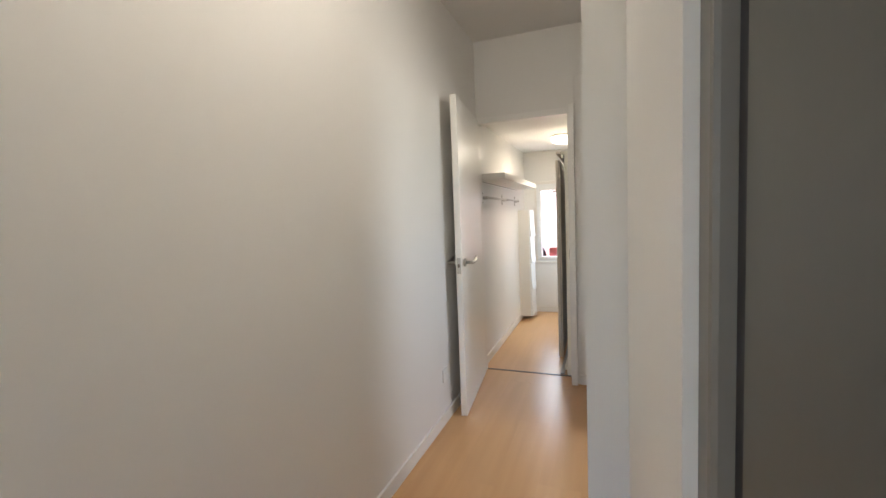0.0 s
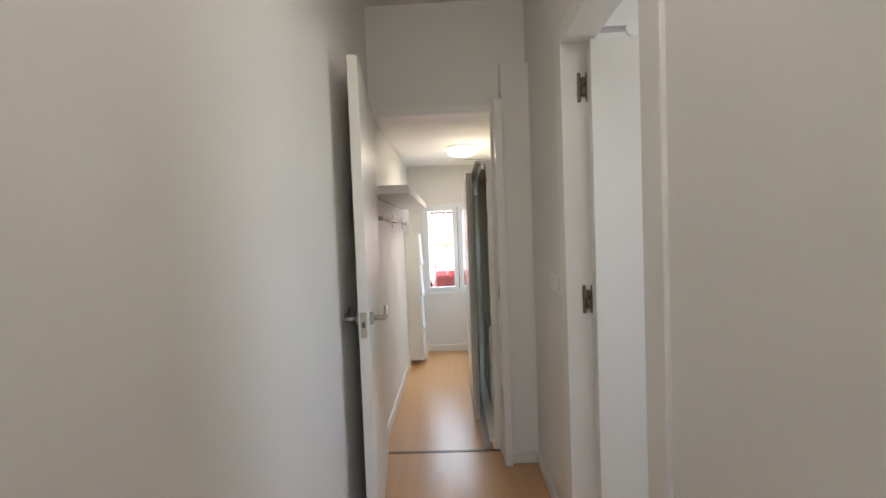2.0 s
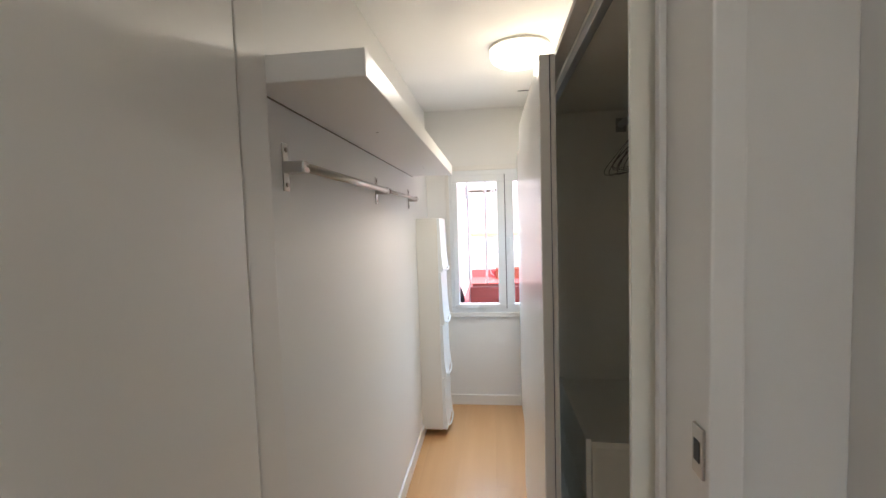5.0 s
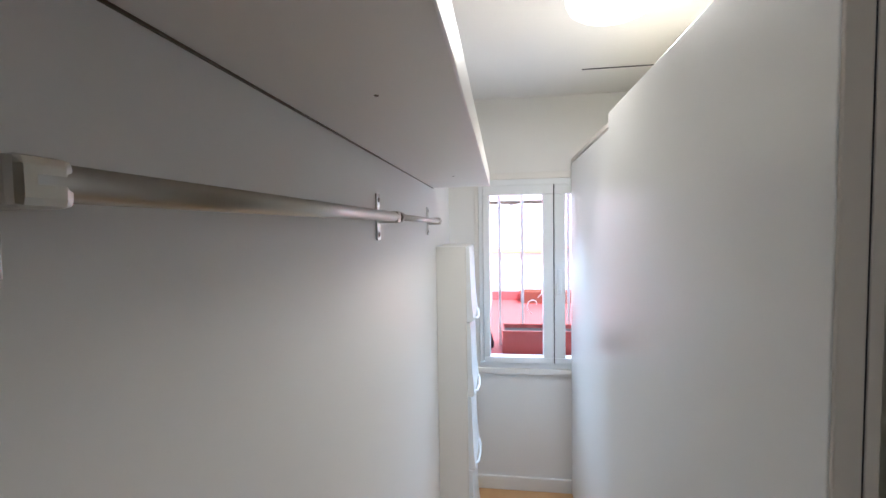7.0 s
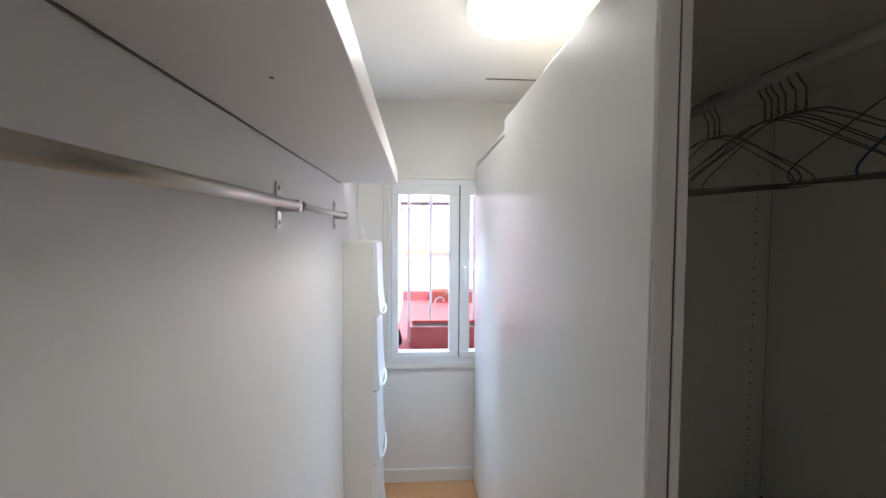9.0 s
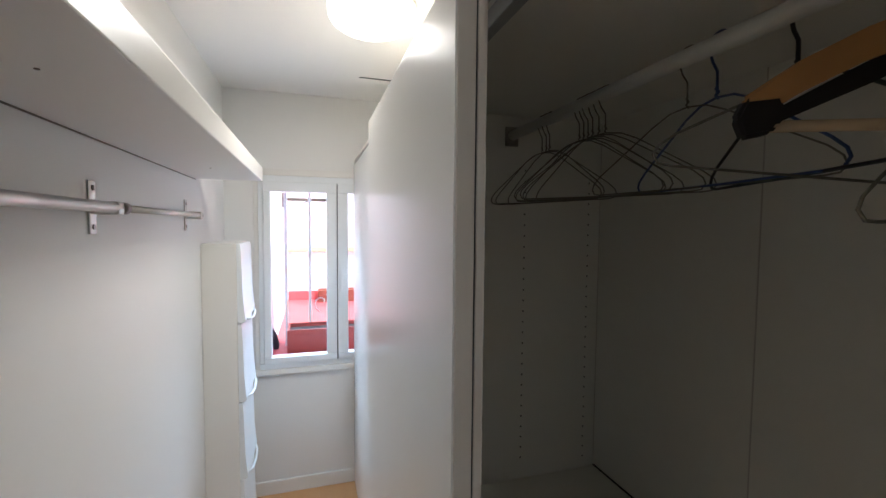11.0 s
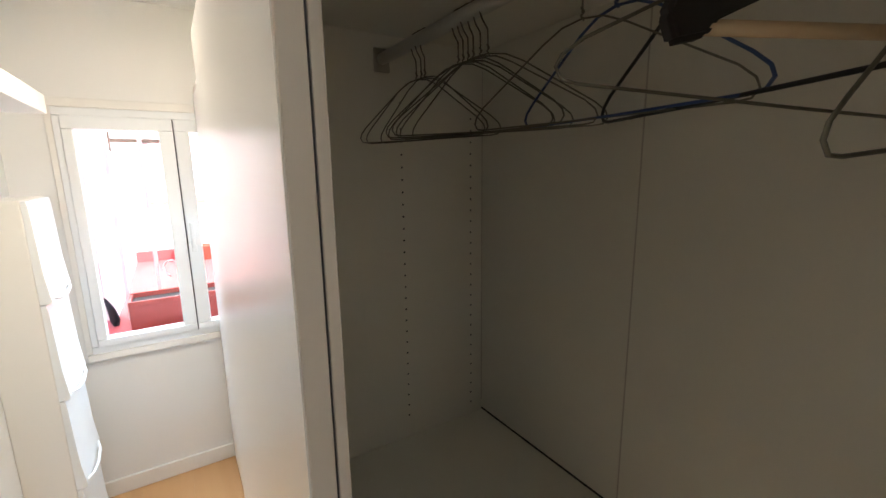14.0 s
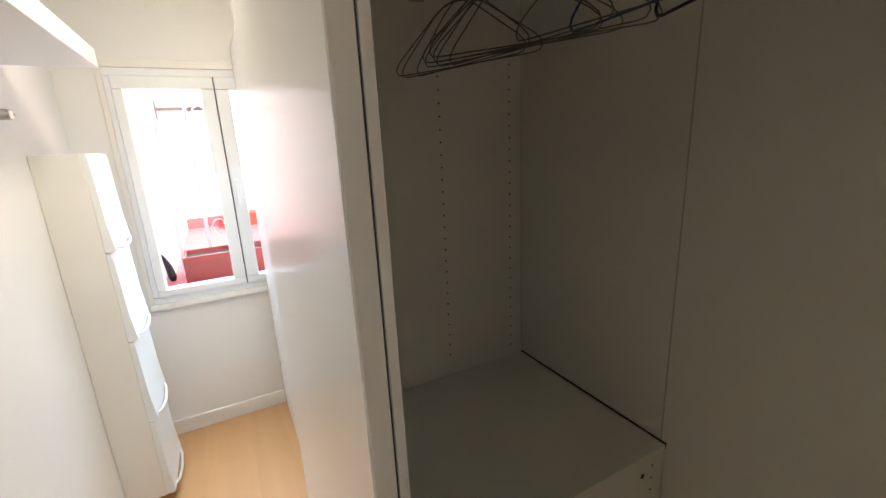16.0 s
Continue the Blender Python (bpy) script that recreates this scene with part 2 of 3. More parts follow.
bm = block((XLC - 0.15, YD, 0), (DX0 - 0.03, YC, ZC))
block((DX1 + 0.0431, YD, 0), (1.75, YC, ZC), bm=bm)
block((DX0 - 0.03, YD, DZ + 0.045), (DX1 + 0.043, YC, ZC), bm=bm)
setting("wall_closet_door", bm, M_WALL, "plaster end wall with the closet doorway", "wall")
setting("wall_pilaster", block((1.0435, 3.415, 0), (XR, YD, 2.235), 0.004), M_WALL, "narrow plaster pilaster beside the closet doorway", "wall")
wall("wall_closet_left", (XLC - 0.15, YC, 0), (XLC, YF, ZK + 0.05), M_CLOSET, "smooth white closet wall")
wall("wall_closet_right", (1.60, YC, 0), (1.75, YF, ZK + 0.05), M_CLOSET, "smooth white closet wall behind the wardrobe")
WX0, WX1, WZ0, WZ1 = 0.43, 1.19, 0.66, 1.64
bm = block((XLC - 0.15, YF, 0), (WX0, YF + 0.15, ZK + 0.05))
block((WX1, YF, 0), (1.75, YF + 0.15, ZK + 0.05), bm=bm)
block((WX0, YF, 0), (WX1, YF + 0.15, WZ0), bm=bm)
block((WX0, YF, WZ1), (WX1, YF + 0.15, ZK + 0.05), bm=bm)
setting("wall_window", bm, M_CLOSET, "white closet end wall with a small window", "wall")
setting("ceiling_corridor", block((XL - 0.15, -1.75, ZC), (3.0, YC, ZC + 0.1)), M_CEIL, "plain white corridor ceiling", "ceiling")
bm = block((XLC - 0.15, YC, ZK), (1.75, YF - 0.004, ZK + 0.1))
setting("ceiling_closet", bm, M_CEIL, "low white closet ceiling with a hairline crack across it", "ceiling")
setting("ceiling_crack", block((0.89, 5.385, ZK - 0.003), (1.24, 5.390, ZK - 0.0002)), M_DARK, "thin dark crack in the ceiling plaster", "crack")
# bathroom behind the side door
bm = block((2.9, 1.07, 0), (3.0, 1.85, ZC))
block((2.9, 2.65, 0), (3.0, 3.56, ZC), bm=bm)
block((2.9, 1.85, 0), (3.0, 2.65, 1.15), bm=bm)
block((2.9, 1.85, 2.15), (3.0, 2.65, ZC), bm=bm)
setting("wall_bathroom_far", bm, M_CLOSET, "white bathroom wall with a window opening", "wall")
wall("wall_bathroom_north", (XR + 0.1, 3.30, 0), (2.9, 3.40, ZC), M_CLOSET, "white bathroom wall")
wall("wall_bathroom_south", (XR + 0.1, 1.07, 0), (2.9, 1.17, ZC), M_CLOSET, "white bathroom wall")
# the bathroom's shower rail
rail = thing("shower_rail", "white shower curtain rail with a round end cap", "rail", (0, 0, 0))
part("tube", tube([(1.30, 3.0, 2.20), (2.9, 3.0, 2.20)], 0.014), M_ALU, rail)
part("end_cap", disc((1.58, 2.985, 2.185), (0, -1, 0), 0.03, 0.02), M_PLASTIC, rail)

floor = setting("floor", block((XL - 0.15, -1.75, -0.1), (3.0, YF, -0.010)), M_SUB, "light oak laminate floor", "floor")


def baseboard(name, a, b):
    setting(name, block(a, b, 0.004), M_TRIM, "low white lacquered baseboard", "baseboard")


H = 0.072
baseboard("baseboard_corridor_left", (XL, -1.6, 0), (XL + 0.013, YD, H))
baseboard("baseboard_corridor_right", (XR - 0.013, 2.795, 0), (XR, 3.415, H))
baseboard("baseboard_corridor_middle", (XR - 0.013, YS, 0), (XR, 1.93, H))
baseboard("baseboard_pilaster", (1.0435, 3.402, 0), (XR - 0.013, 3.415, H))
baseboard("baseboard_closet_left", (XLC, YC, 0), (XLC + 0.012, 5.727, H))
baseboard("baseboard_window", (XLC + 0.012, YF - 0.013, 0), (0.93, YF, H))
setting("threshold", block((DX0, YT - 0.01, -0.008), (DX1, YT + 0.012, 0.0035), 0.002), M_HINGE, "thin dark strip across the closet doorway", "threshold")

# closet door frame
frame_1 = setting("door_frame_closet", block((DX1, 3.375, 0), (DX1 + 0.043, YC - 0.001, DZ + 0.045), 0.004), M_TRIM, "white lacquered closet door frame", "door frame")
part("head", block((DX0 - 0.03, YD - 0.03, DZ), (DX1 - 0.001, YC + 0.003, DZ + 0.045), 0.004), M_TRIM, frame_1)
part("jamb", block((DX0 - 0.03, YD - 0.03, 0), (DX0, YC + 0.003, DZ - 0.001), 0.003), M_TRIM, frame_1)
part("door_stop", block((DX1 - 0.012, YD + 0.012, 0), (DX1 - 0.0005, YD + 0.03, DZ - 0.002), 0.002), M_TRIM, frame_1)
part("strike_plate", block((DX1 - 0.004, 3.385, 0.935), (DX1 + 0.0005, 3.415, 1.005), 0.001), M_STEEL, frame_1, "small steel strike plate")
part("strike_hole", block((DX1 - 0.005, 3.392, 0.955), (DX1 - 0.0038, 3.408, 0.985)), M_DARK, frame_1)


# ---- doors ----
def lever(parent, side, name="lever_handle"):
    """A lever on a round rosette; side is the way it stands off the leaf."""
    h = part(name, disc((0, side * 0.0005, 0), (0, side, 0), 0.026, 0.012), M_STEEL, parent, "brushed steel lever handle on a round rosette", True)
    pts = [(0, side * 0.010, 0), (0, side * 0.045, 0), (0.004, side * 0.055, 0), (0.016, side * 0.060, 0.001), (0.05, side * 0.061, 0.004), (0.085, side * 0.060, 0.012), (0.115, side * 0.058, 0.026)]
    bm = tube(pts, [0.010, 0.010, 0.0105, 0.0105, 0.0105, 0.011, 0.0085], None, 12)
    part("lever", bm, M_STEEL, h, "", True)
    return h


def door_leaf(name, label, width, height, at, turn, mat, handle_at=None):
    """Hinge edge at the origin, leaf along +x, 4 cm thick."""
    leaf = thing(name, label, "door", at, turn, kind="structure")
    part("leaf", block((0, -0.02, 0.008), (width, 0.02, height), 0.003), mat, leaf)
    if handle_at:
        for side in (-1, 1):
            h = lever(leaf, side)
            h.matrix_basis = Matrix.Translation((handle_at, side * 0.0205, 0.985)) @ Matrix.Diagonal((-1, 1, 1, 1))
        part("latch_plate", block((width - 0.0005, -0.012, 0.92), (width + 0.003, 0.012, 1.02), 0.001), M_STEEL, leaf, "steel latch plate on the door edge")
        part("latch", block((width + 0.0025, -0.006, 0.960), (width + 0.010, 0.006, 0.982), 0.002), M_HINGE, leaf)
    return leaf


LEAF_END = Vector((0.385, 2.738))
hinge_at = Vector((DX0 - 0.006, YD - 0.058))
d = LEAF_END - hinge_at
door_leaf("door_closet", "white lacquered closet door standing open along the wall", 0.765, 2.01, (hinge_at.x, hinge_at.y, 0), math.degrees(math.atan2(d.y, d.x)), M_DOOR, 0.705)

# side door into the bathroom, opened inwards
case = setting("door_frame_bathroom", block((XR - 0.012, 2.70, 0), (XR + 0.112, 2.79, 2.085), 0.004), M_TRIM, "white lacquered door frame of the side room", "door frame")
part("jamb", block((XR - 0.012, 1.935, 0), (XR + 0.112, 2.03, 2.085), 0.004), M_TRIM, case)
part("head", block((XR - 0.012, 2.0305, 2.02), (XR + 0.112, 2.6995, 2.085), 0.004), M_TRIM, case)


def hinge(parent, z):
    """An H-shaped hinge: two long plates and the knuckles between them."""
    h = part("hinge", block((XR + 0.048, 2.690, z - 0.055), (XR + 0.061, 2.6985, z + 0.055), 0.003), M_HINGE, parent, "dark bronze H-shaped hinge")
    part("plate", block((XR + 0.078, 2.6860, z - 0.055), (XR + 0.0835, 2.6945, z + 0.055), 0.003), M_HINGE, h)
    part("knuckle", tube([(XR + 0.069, 2.688, z - 0.032), (XR + 0.069, 2.688, z + 0.001)], 0.009, None, 12), M_HINGE, h, "", True)
    part("knuckle", tube([(XR + 0.071, 2.688, z + 0.002), (XR + 0.071, 2.688, z + 0.035)], 0.009, None, 12), M_HINGE, h, "", True)
    part("web", block((XR + 0.061, 2.689, z - 0.03), (XR + 0.068, 2.6945, z - 0.004)), M_HINGE, h)
    part("web", block((XR + 0.072, 2.689, z + 0.006), (XR + 0.0785, 2.6945, z + 0.032)), M_HINGE, h)


for z in (0.19, 1.04, 1.85):
    hinge(case, z)
door_leaf("door_bathroom", "cream-white side door opened into the bathroom", 0.645, 2.01, (XR + 0.084, 2.664, 0), 1.0, M_DOOR)

# grey entrance door, closed
grey = setting("door_frame_entry", block((XS + 0.008, 0.462, 0), (XS + 0.1, 0.4945, 2.119), 0.004), M_TAUPE_SHADE, "frame of the grey entrance door, its shade put into the taupe colour", "door frame")
part("head", block((XS + 0.012, -0.539, 2.05), (XS + 0.1, 0.4615, 2.119), 0.004), M_TAUPE_SHADE, grey)
# solid near-black block stands for the shade between leaf and frame
part("door_gap_shade", block((XS + 0.020, 0.440, 0), (XS + 0.099, 0.4615, 2.049)), M_DARK, grey)
part("door_leaf", block((XS + 0.016, -0.539, 0.01), (XS + 0.060, 0.439, 2.045), 0.006), M_GREYDOOR, grey, "dark grey-green closed door leaf")

# light switch plate with two rockers
sw = thing("light_switch", "white double light switch plate on the wall", "light switch", (XR, 2.89, 1.085))
part("plate", block((-0.010, -0.115, -0.042), (0, 0.115, 0.042), 0.004), M_PLASTIC, sw)
part("rocker", block((-0.016, 0.015, -0.024), (-0.0095, 0.062, 0.024), 0.003), M_PLASTIC, sw)
part("rocker", block((-0.014, -0.072, -0.024), (-0.0095, -0.028, 0.024), 0.003), M_PLASTIC, sw)
part("groove", block((-0.0108, 0.064, -0.026), (-0.0098, 0.067, 0.026)), M_ALU, sw)
part("groove", block((-0.0108, -0.077, -0.026), (-0.0098, -0.074, 0.026)), M_ALU, sw)
so = thing("wall_socket", "white socket low on the corridor wall", "socket", (XL, 2.60, 0.30))
part("plate", block((0, -0.04, -0.04), (0.010, 0.04, 0.04), 0.004), M_PLASTIC, so)
part("insert", disc((0.0095, 0, 0), (1, 0, 0), 0.022, 0.003), M_PLASTIC, so)


# ---- window ----
win = setting("window_1", block((WX0, YF - 0.018, WZ1 - 0.03), (WX1, YF + 0.06, WZ1 - 0.0005), 0.003), M_WINDOW, "white two-leaf window looking onto a terrace", "window")
part("frame_bottom", block((WX0, YF - 0.018, WZ0 + 0.0005), (WX1, YF + 0.06, WZ0 + 0.03), 0.003), M_WINDOW, win)
part("frame_side", block((WX0 + 0.0005, YF - 0.018, WZ0 + 0.031), (WX0 + 0.022, YF + 0.06, WZ1 - 0.031), 0.003), M_WINDOW, win)
part("frame_side", block((WX1 - 0.022, YF - 0.018, WZ0 + 0.031), (WX1 - 0.0005, YF + 0.06, WZ1 - 0.031), 0.003), M_WINDOW, win)
for x0, x1, g0, g1 in ((0.453, 0.808, 0.487, 0.757), (0.813, 1.167, 0.866, 1.134)):
    z0, z1, h0, h1 = WZ0 + 0.031, WZ1 - 0.031, 0.722, 1.560
    sash = part("sash", block((x0, YF - 0.030, h1), (x1, YF + 0.03, z1), 0.004), M_WINDOW, win)
    part("bottom_rail", block((x0, YF - 0.030, z0), (x1, YF + 0.03, h0), 0.004), M_WINDOW, sash)
    part("stile", block((x0, YF - 0.030, h0 + 0.0005), (g0, YF + 0.03, h1 - 0.0005), 0.004), M_WINDOW, sash)
    part("stile", block((g1, YF - 0.030, h0 + 0.0005), (x1, YF + 0.03, h1 - 0.0005), 0.004), M_WINDOW, sash)
    pane = part("pane", block((g0 - 0.004, YF - 0.003, h0 - 0.004), (g1 + 0.004, YF + 0.003, h1 + 0.004)), M_GLASS, sash)
    pane.visible_shadow = False
part("seal", block((0.8085, YF - 0.026, WZ0 + 0.032), (0.8125, YF + 0.02, WZ1 - 0.032)), M_DARK, win)
part("window_handle", block((0.825, YF - 0.062, 1.07), (0.843, YF - 0.048, 1.18), 0.005), M_WINDOW, win)
part("handle_base", block((0.824, YF - 0.049, 1.05), (0.844, YF - 0.030, 1.10), 0.004), M_WINDOW, win)
tr = setting("window_trim", block((WX0 - 0.03, YF - 0.012, WZ1 + 0.001), (WX1 + 0.03, YF, WZ1 + 0.035), 0.004), M_TRIM, "flat white trim round the window", "trim")
part("sill", block((WX0 - 0.02, YF - 0.022, WZ0 - 0.030), (WX1 + 0.02, YF, WZ0), 0.005), M_TRIM, tr)
part("side_trim", block((WX0 - 0.022, YF - 0.010, WZ0 + 0.001), (WX0 - 0.0005, YF, WZ1), 0.003), M_TRIM, tr)

# ---- terrace outside ----
GZ = 0.55
setting("ground_terrace", block((-8, 5.89, GZ - 0.2), (12, 30, GZ)), M_RED, "red painted terrace floor", "ground")
setting("terrace_wall_far", block((-8, 8.5, GZ), (12, 8.7, 2.9)), M_TERRACE_WALL, "sunlit white rendered terrace wall", "wall")
setting("terrace_wall_side", block((0.23, 6.25, GZ), (0.43, 8.5, 2.7)), M_TERRACE_WALL, "white rendered side wall of the terrace", "wall")
setting("terrace_skirting", block((0.43, 8.47, GZ), (6, 8.4995, GZ + 0.10), 0.004), M_RED, "red painted skirting along the terrace wall", "baseboard")
setting("terrace_ledge", block((0.43, 8.455, 1.10), (6, 8.4995, 1.15), 0.006), M_YELLOW, "ochre ledge along the terrace wall", "trim")
setting("outer_sill", block((0.35, 5.892, GZ), (1.30, 6.20, 0.665), 0.006), M_RED, "red painted outer window sill", "sill")
grille = thing("window_grille", "white iron window grille with scrolls", "grille", (0, 6.14, 0))
for i in range(5):
    x = 0.535 + 0.137 * i
    part("bar", block((x - 0.009, -0.006, 0.665), (x + 0.009, 0.006, 1.75), 0.002), M_BAR, grille)
part("crossbar", block((0.44, 0.007, 1.70), (1.20, 0.015, 1.72)), M_BAR, grille)
for cx, cz, turn in ((0.745, 1.50, 1), (0.745, 1.02, -1), (0.745, 0.92, 1), (1.02, 1.02, -1)):
    pts = [(cx + turn * (0.008 + 0.0065 * k) * math.cos(k * 0.55), 0.0, cz + (0.008 + 0.0065 * k) * math.sin(k * 0.55)) for k in range(9)]
    part("scroll", tube(pts, 0.004, None, 6), M_BAR, grille, "", True)
pl = thing("planter_box", "red-brown plastic planter box on the outer sill", "planter", (0.86, 6.02, 0.665))
out = [(-0.065, 0), (0.065, 0), (0.085, 0.12), (0.095, 0.12), (0.095, 0.142), (0.083, 0.142), (0.075, 0.115), (-0.075, 0.115), (-0.083, 0.142), (-0.095, 0.142), (-0.095, 0.12), (-0.085, 0.12)]
part("trough", extrude_profile(out, "x", -0.31, 0.31), M_TERRACOTTA, pl)
part("end_panel", extrude_profile([(-0.064, 0.001), (0.064, 0.001), (0.083, 0.138), (-0.083, 0.138)], "x", -0.312, -0.300), M_TERRACOTTA, pl)
part("end_panel", extrude_profile([(-0.064, 0.001), (0.064, 0.001), (0.083, 0.138), (-0.083, 0.138)], "x", 0.300, 0.312), M_TERRACOTTA, pl)
part("soil", block((-0.299, -0.072, 0.1155), (0.299, 0.072, 0.122)), M_SOIL, pl)
um = thing("folded_parasol", "folded black cloth parasol leaning in the corner", "parasol", (0.462, 6.08, 0.665))
um.scale = (0.7, 0.7, 0.62)
part("cloth", tube([(0.025, 0, 0.0), (0.022, 0, 0.04), (0.010, 0, 0.13), (-0.006, 0, 0.19), (-0.018, 0, 0.23)], [0.018, 0.030, 0.024, 0.014, 0.006], None, 9), M_BLACKC, um)
part("tip", tube([(-0.018, 0, 0.228), (-0.03, 0, 0.27)], 0.004), M_STEEL, um)
aw = thing("awning_arm", "dark metal arm on the terrace side wall", "awning arm", (0.43, 7.6, 1.63))
part("profile", block((0, -0.015, -0.015), (0.52, 0.015, 0.015), 0.004), M_HINGE, aw)
part("plate", block((0, -0.05, -0.08), (0.01, 0.05, 0.06), 0.003), M_HINGE, aw)
part("brace", tube([(0.008, 0, -0.065), (0.25, 0, -0.014)], 0.008), M_ALU, aw)
pot = thing("clay_pot", "orange clay trough at the foot of the terrace wall", "pot", (1.05, 8.33, GZ))
part("trough", extrude_profile([(-0.09, 0), (0.09, 0), (0.11, 0.13), (0.095, 0.13), (0.085, 0.11), (-0.085, 0.11), (-0.095, 0.13), (-0.11, 0.13)], "x", -0.3, 0.3), material("orange_clay", (0.20, 0.055, 0.03), 0.8, vary=0.12), pot)

# ---- closet furniture ----
sh = thing("wall_shelf", "thick white floating shelf above the clothes rail", "shelf", (0, 0, 0))
part("board", block((XLC, YC + 0.002, 1.560), (0.505, 5.215, 1.612), 0.003), M_SHELF, sh)
# thin dark strip drawn as the shadow line where shelf meets wall
part("shadow_joint", block((XLC + 0.0005, YC + 0.003, 1.5570), (XLC + 0.003, 5.21, 1.5598)), M_HINGE, sh)
for y in (4.02, 4.85):
    part("screw", disc((0.40, y, 1.5595), (0, 0, -1), 0.003, 0.001, None, 8), M_HINGE, sh)

ro = thing("clothes_rail", "brushed steel clothes rail on three wall brackets", "clothes rail", (XLC, 0, 1.424))
for y in (3.695, 4.43, 5.07):
    b = part("bracket", block((0.0, y - 0.013, -0.052), (0.004, y + 0.013, 0.052), 0.0015), M_STEEL, ro)
    part("socket", block((0.0035, y - 0.016, -0.014), (0.052, y + 0.014, 0.012), 0.005), M_STEEL, b)
    for z in (-0.038, 0.038):
        part("screw", disc((0.0035, y, z), (1, 0, 0), 0.0055, 0.002, None, 10), M_HINGE, b)
part("tube", tube([(0.042, 3.69, 0), (0.042, 4.455, 0)], 0.0105, None, 16), M_STEEL, ro, "", True)
part("tube", tube([(0.042, 4.4555, 0), (0.042, 5.075, 0)], 0.0078, None, 16), M_STEEL, ro, "", True)
part("collar", tube([(0.042, 4.44, 0), (0.042, 4.472, 0)], 0.0122, None, 16), M_HINGE, ro, "", True)
part("end_ring", tube([(0.042, 5.0755, 0), (0.042, 5.09, 0)], 0.0100, None, 16), M_HINGE, ro, "", True)

# slim shoe cabinet of four flaps hung on the wall
ca = thing("shoe_cabinet", "slim white wall-hung shoe cabinet with four tilting flaps", "shoe cabinet", (XLC, 5.265, 0.045))
CW, CH, CT = 0.30, 1.275, 4
part("body", block((0.0, 0, 0), (0.125, CW, CH), 0.004), M_CABINET, ca)
step = CH / CT
for i in range(CT):
    z0, z1 = i * step + 0.003, (i + 1) * step - 0.003
    out = [(0.1255, z0), (0.146, z0 - 0.002), (0.155, z0 + 0.006), (0.152, z0 + 0.03), (0.146, z0 + 0.10), (0.141, z1 - 0.02), (0.138, z1), (0.1255, z1)]
    fl = part("flap", extrude_profile(out, "y", 0.002, CW - 0.002), M_FRONT, ca, "pale bluish-white plastic flap")
    bm = tube([(0.152, 0.03, z0 + 0.012), (0.163, 0.07, z0 + 0.002), (0.167, CW / 2, z0 - 0.004), (0.163, CW - 0.07, z0 + 0.002), (0.152, CW - 0.03, z0 + 0.012)], 0.005, None, 8)
    part("pull_lip", bm, M_FRONT, fl, "", True)

# ceiling dome lamp
def dome_lamp(at, label):
    la = thing("ceiling_lamp", label, "ceiling lamp", at)
    prof = [(0.0, -0.082), (0.04, -0.0805), (0.075, -0.075), (0.103, -0.065), (0.121, -0.052), (0.129, -0.036), (0.131, -0.012)]
    bm = bmesh.new()
    rings = [[bm.verts.new((r * math.cos(2 * math.pi * k / 40), r * math.sin(2 * math.pi * k / 40), z)) for k in range(40)] for r, z in prof[1:]]
    tip = bm.verts.new((0, 0, prof[0][1]))
    for k in range(40):
        bm.faces.new((tip, rings[0][k], rings[0][(k + 1) % 40]))
        for A, B in zip(rings, rings[1:]):
            bm.faces.new((A[k], B[k], B[(k + 1) % 40], A[(k + 1) % 40]))
    glass = part("glass_dome", bm, M_LAMP, la, "glowing frosted glass dome", True)
    glass.visible_shadow = False
    part("rim", tube([(0, 0, -0.013), (0, 0, -0.0005)], 0.133, None, 40), M_LAMPRIM, la, "", False)
    return la


dome_lamp((0.86, 4.75, ZK), "round frosted glass ceiling lamp, switched on")
dome_lamp((0.90, 1.20, ZC), "round frosted glass ceiling lamp, switched on, in the corridor")

# ---- wardrobe ----
WX, WB, WN, WFAR, WT = 0.932, 1.545, 3.5605, 5.725, 1.735
DIV = 4.57
wd = thing("wardrobe", "white sliding-door wardrobe standing open, almost empty", "wardrobe", (0, 0, 0))
part("side_panel", block((0.960, WN, 0), (WB + 0.02, WN + 0.012, WT), 0.001), M_INNER, wd)
part("side_panel", block((WX, WFAR - 0.018, 0), (WB + 0.02, WFAR, WT), 0.001), M_INNER, wd)
part("top_panel", block((WX + 0.001, WN + 0.0185, WT - 0.022), (WB + 0.02, WFAR - 0.0185, WT), 0.001), M_INNER, wd)
part("divider", block((WX + 0.04, DIV, 0.06), (WB, DIV + 0.018, WT - 0.0225), 0.001), M_INNER, wd)
part("bottom_panel", block((WX, WN + 0.0185, 0.04), (WB, WFAR - 0.0185, 0.06), 0.001), M_INNER, wd)
part("plinth", block((WX + 0.02, WN + 0.0185, 0), (WX + 0.036, WFAR - 0.0185, 0.0395)), M_INNER, wd)
SEAM = 4.07
part("back_panel", block((WB, WN + 0.0185, 0.0605), (WB + 0.006, SEAM - 0.002, WT - 0.0225)), M_INNER, wd)
part("back_panel", block((WB, SEAM + 0.002, 0.0605), (WB + 0.006, WFAR - 0.0185, WT - 0.0225)), M_INNER, wd)
part("seam_strip", block((WB + 0.0005, SEAM - 0.0019, 0.0605), (WB + 0.004, SEAM + 0.0019, WT - 0.0225)), M_EDGE, wd)
part("corner_joint", block((WB - 0.002, DIV - 0.002, 0.66), (WB - 0.0005, DIV - 0.0005, WT - 0.03)), M_EDGE, wd)
tk = part("top_track", block((WX + 0.001, WN + 0.02, WT - 0.05), (WX + 0.02, WFAR - 0.02, WT - 0.0225), 0.002), M_ALU, wd, "aluminium double sliding track")
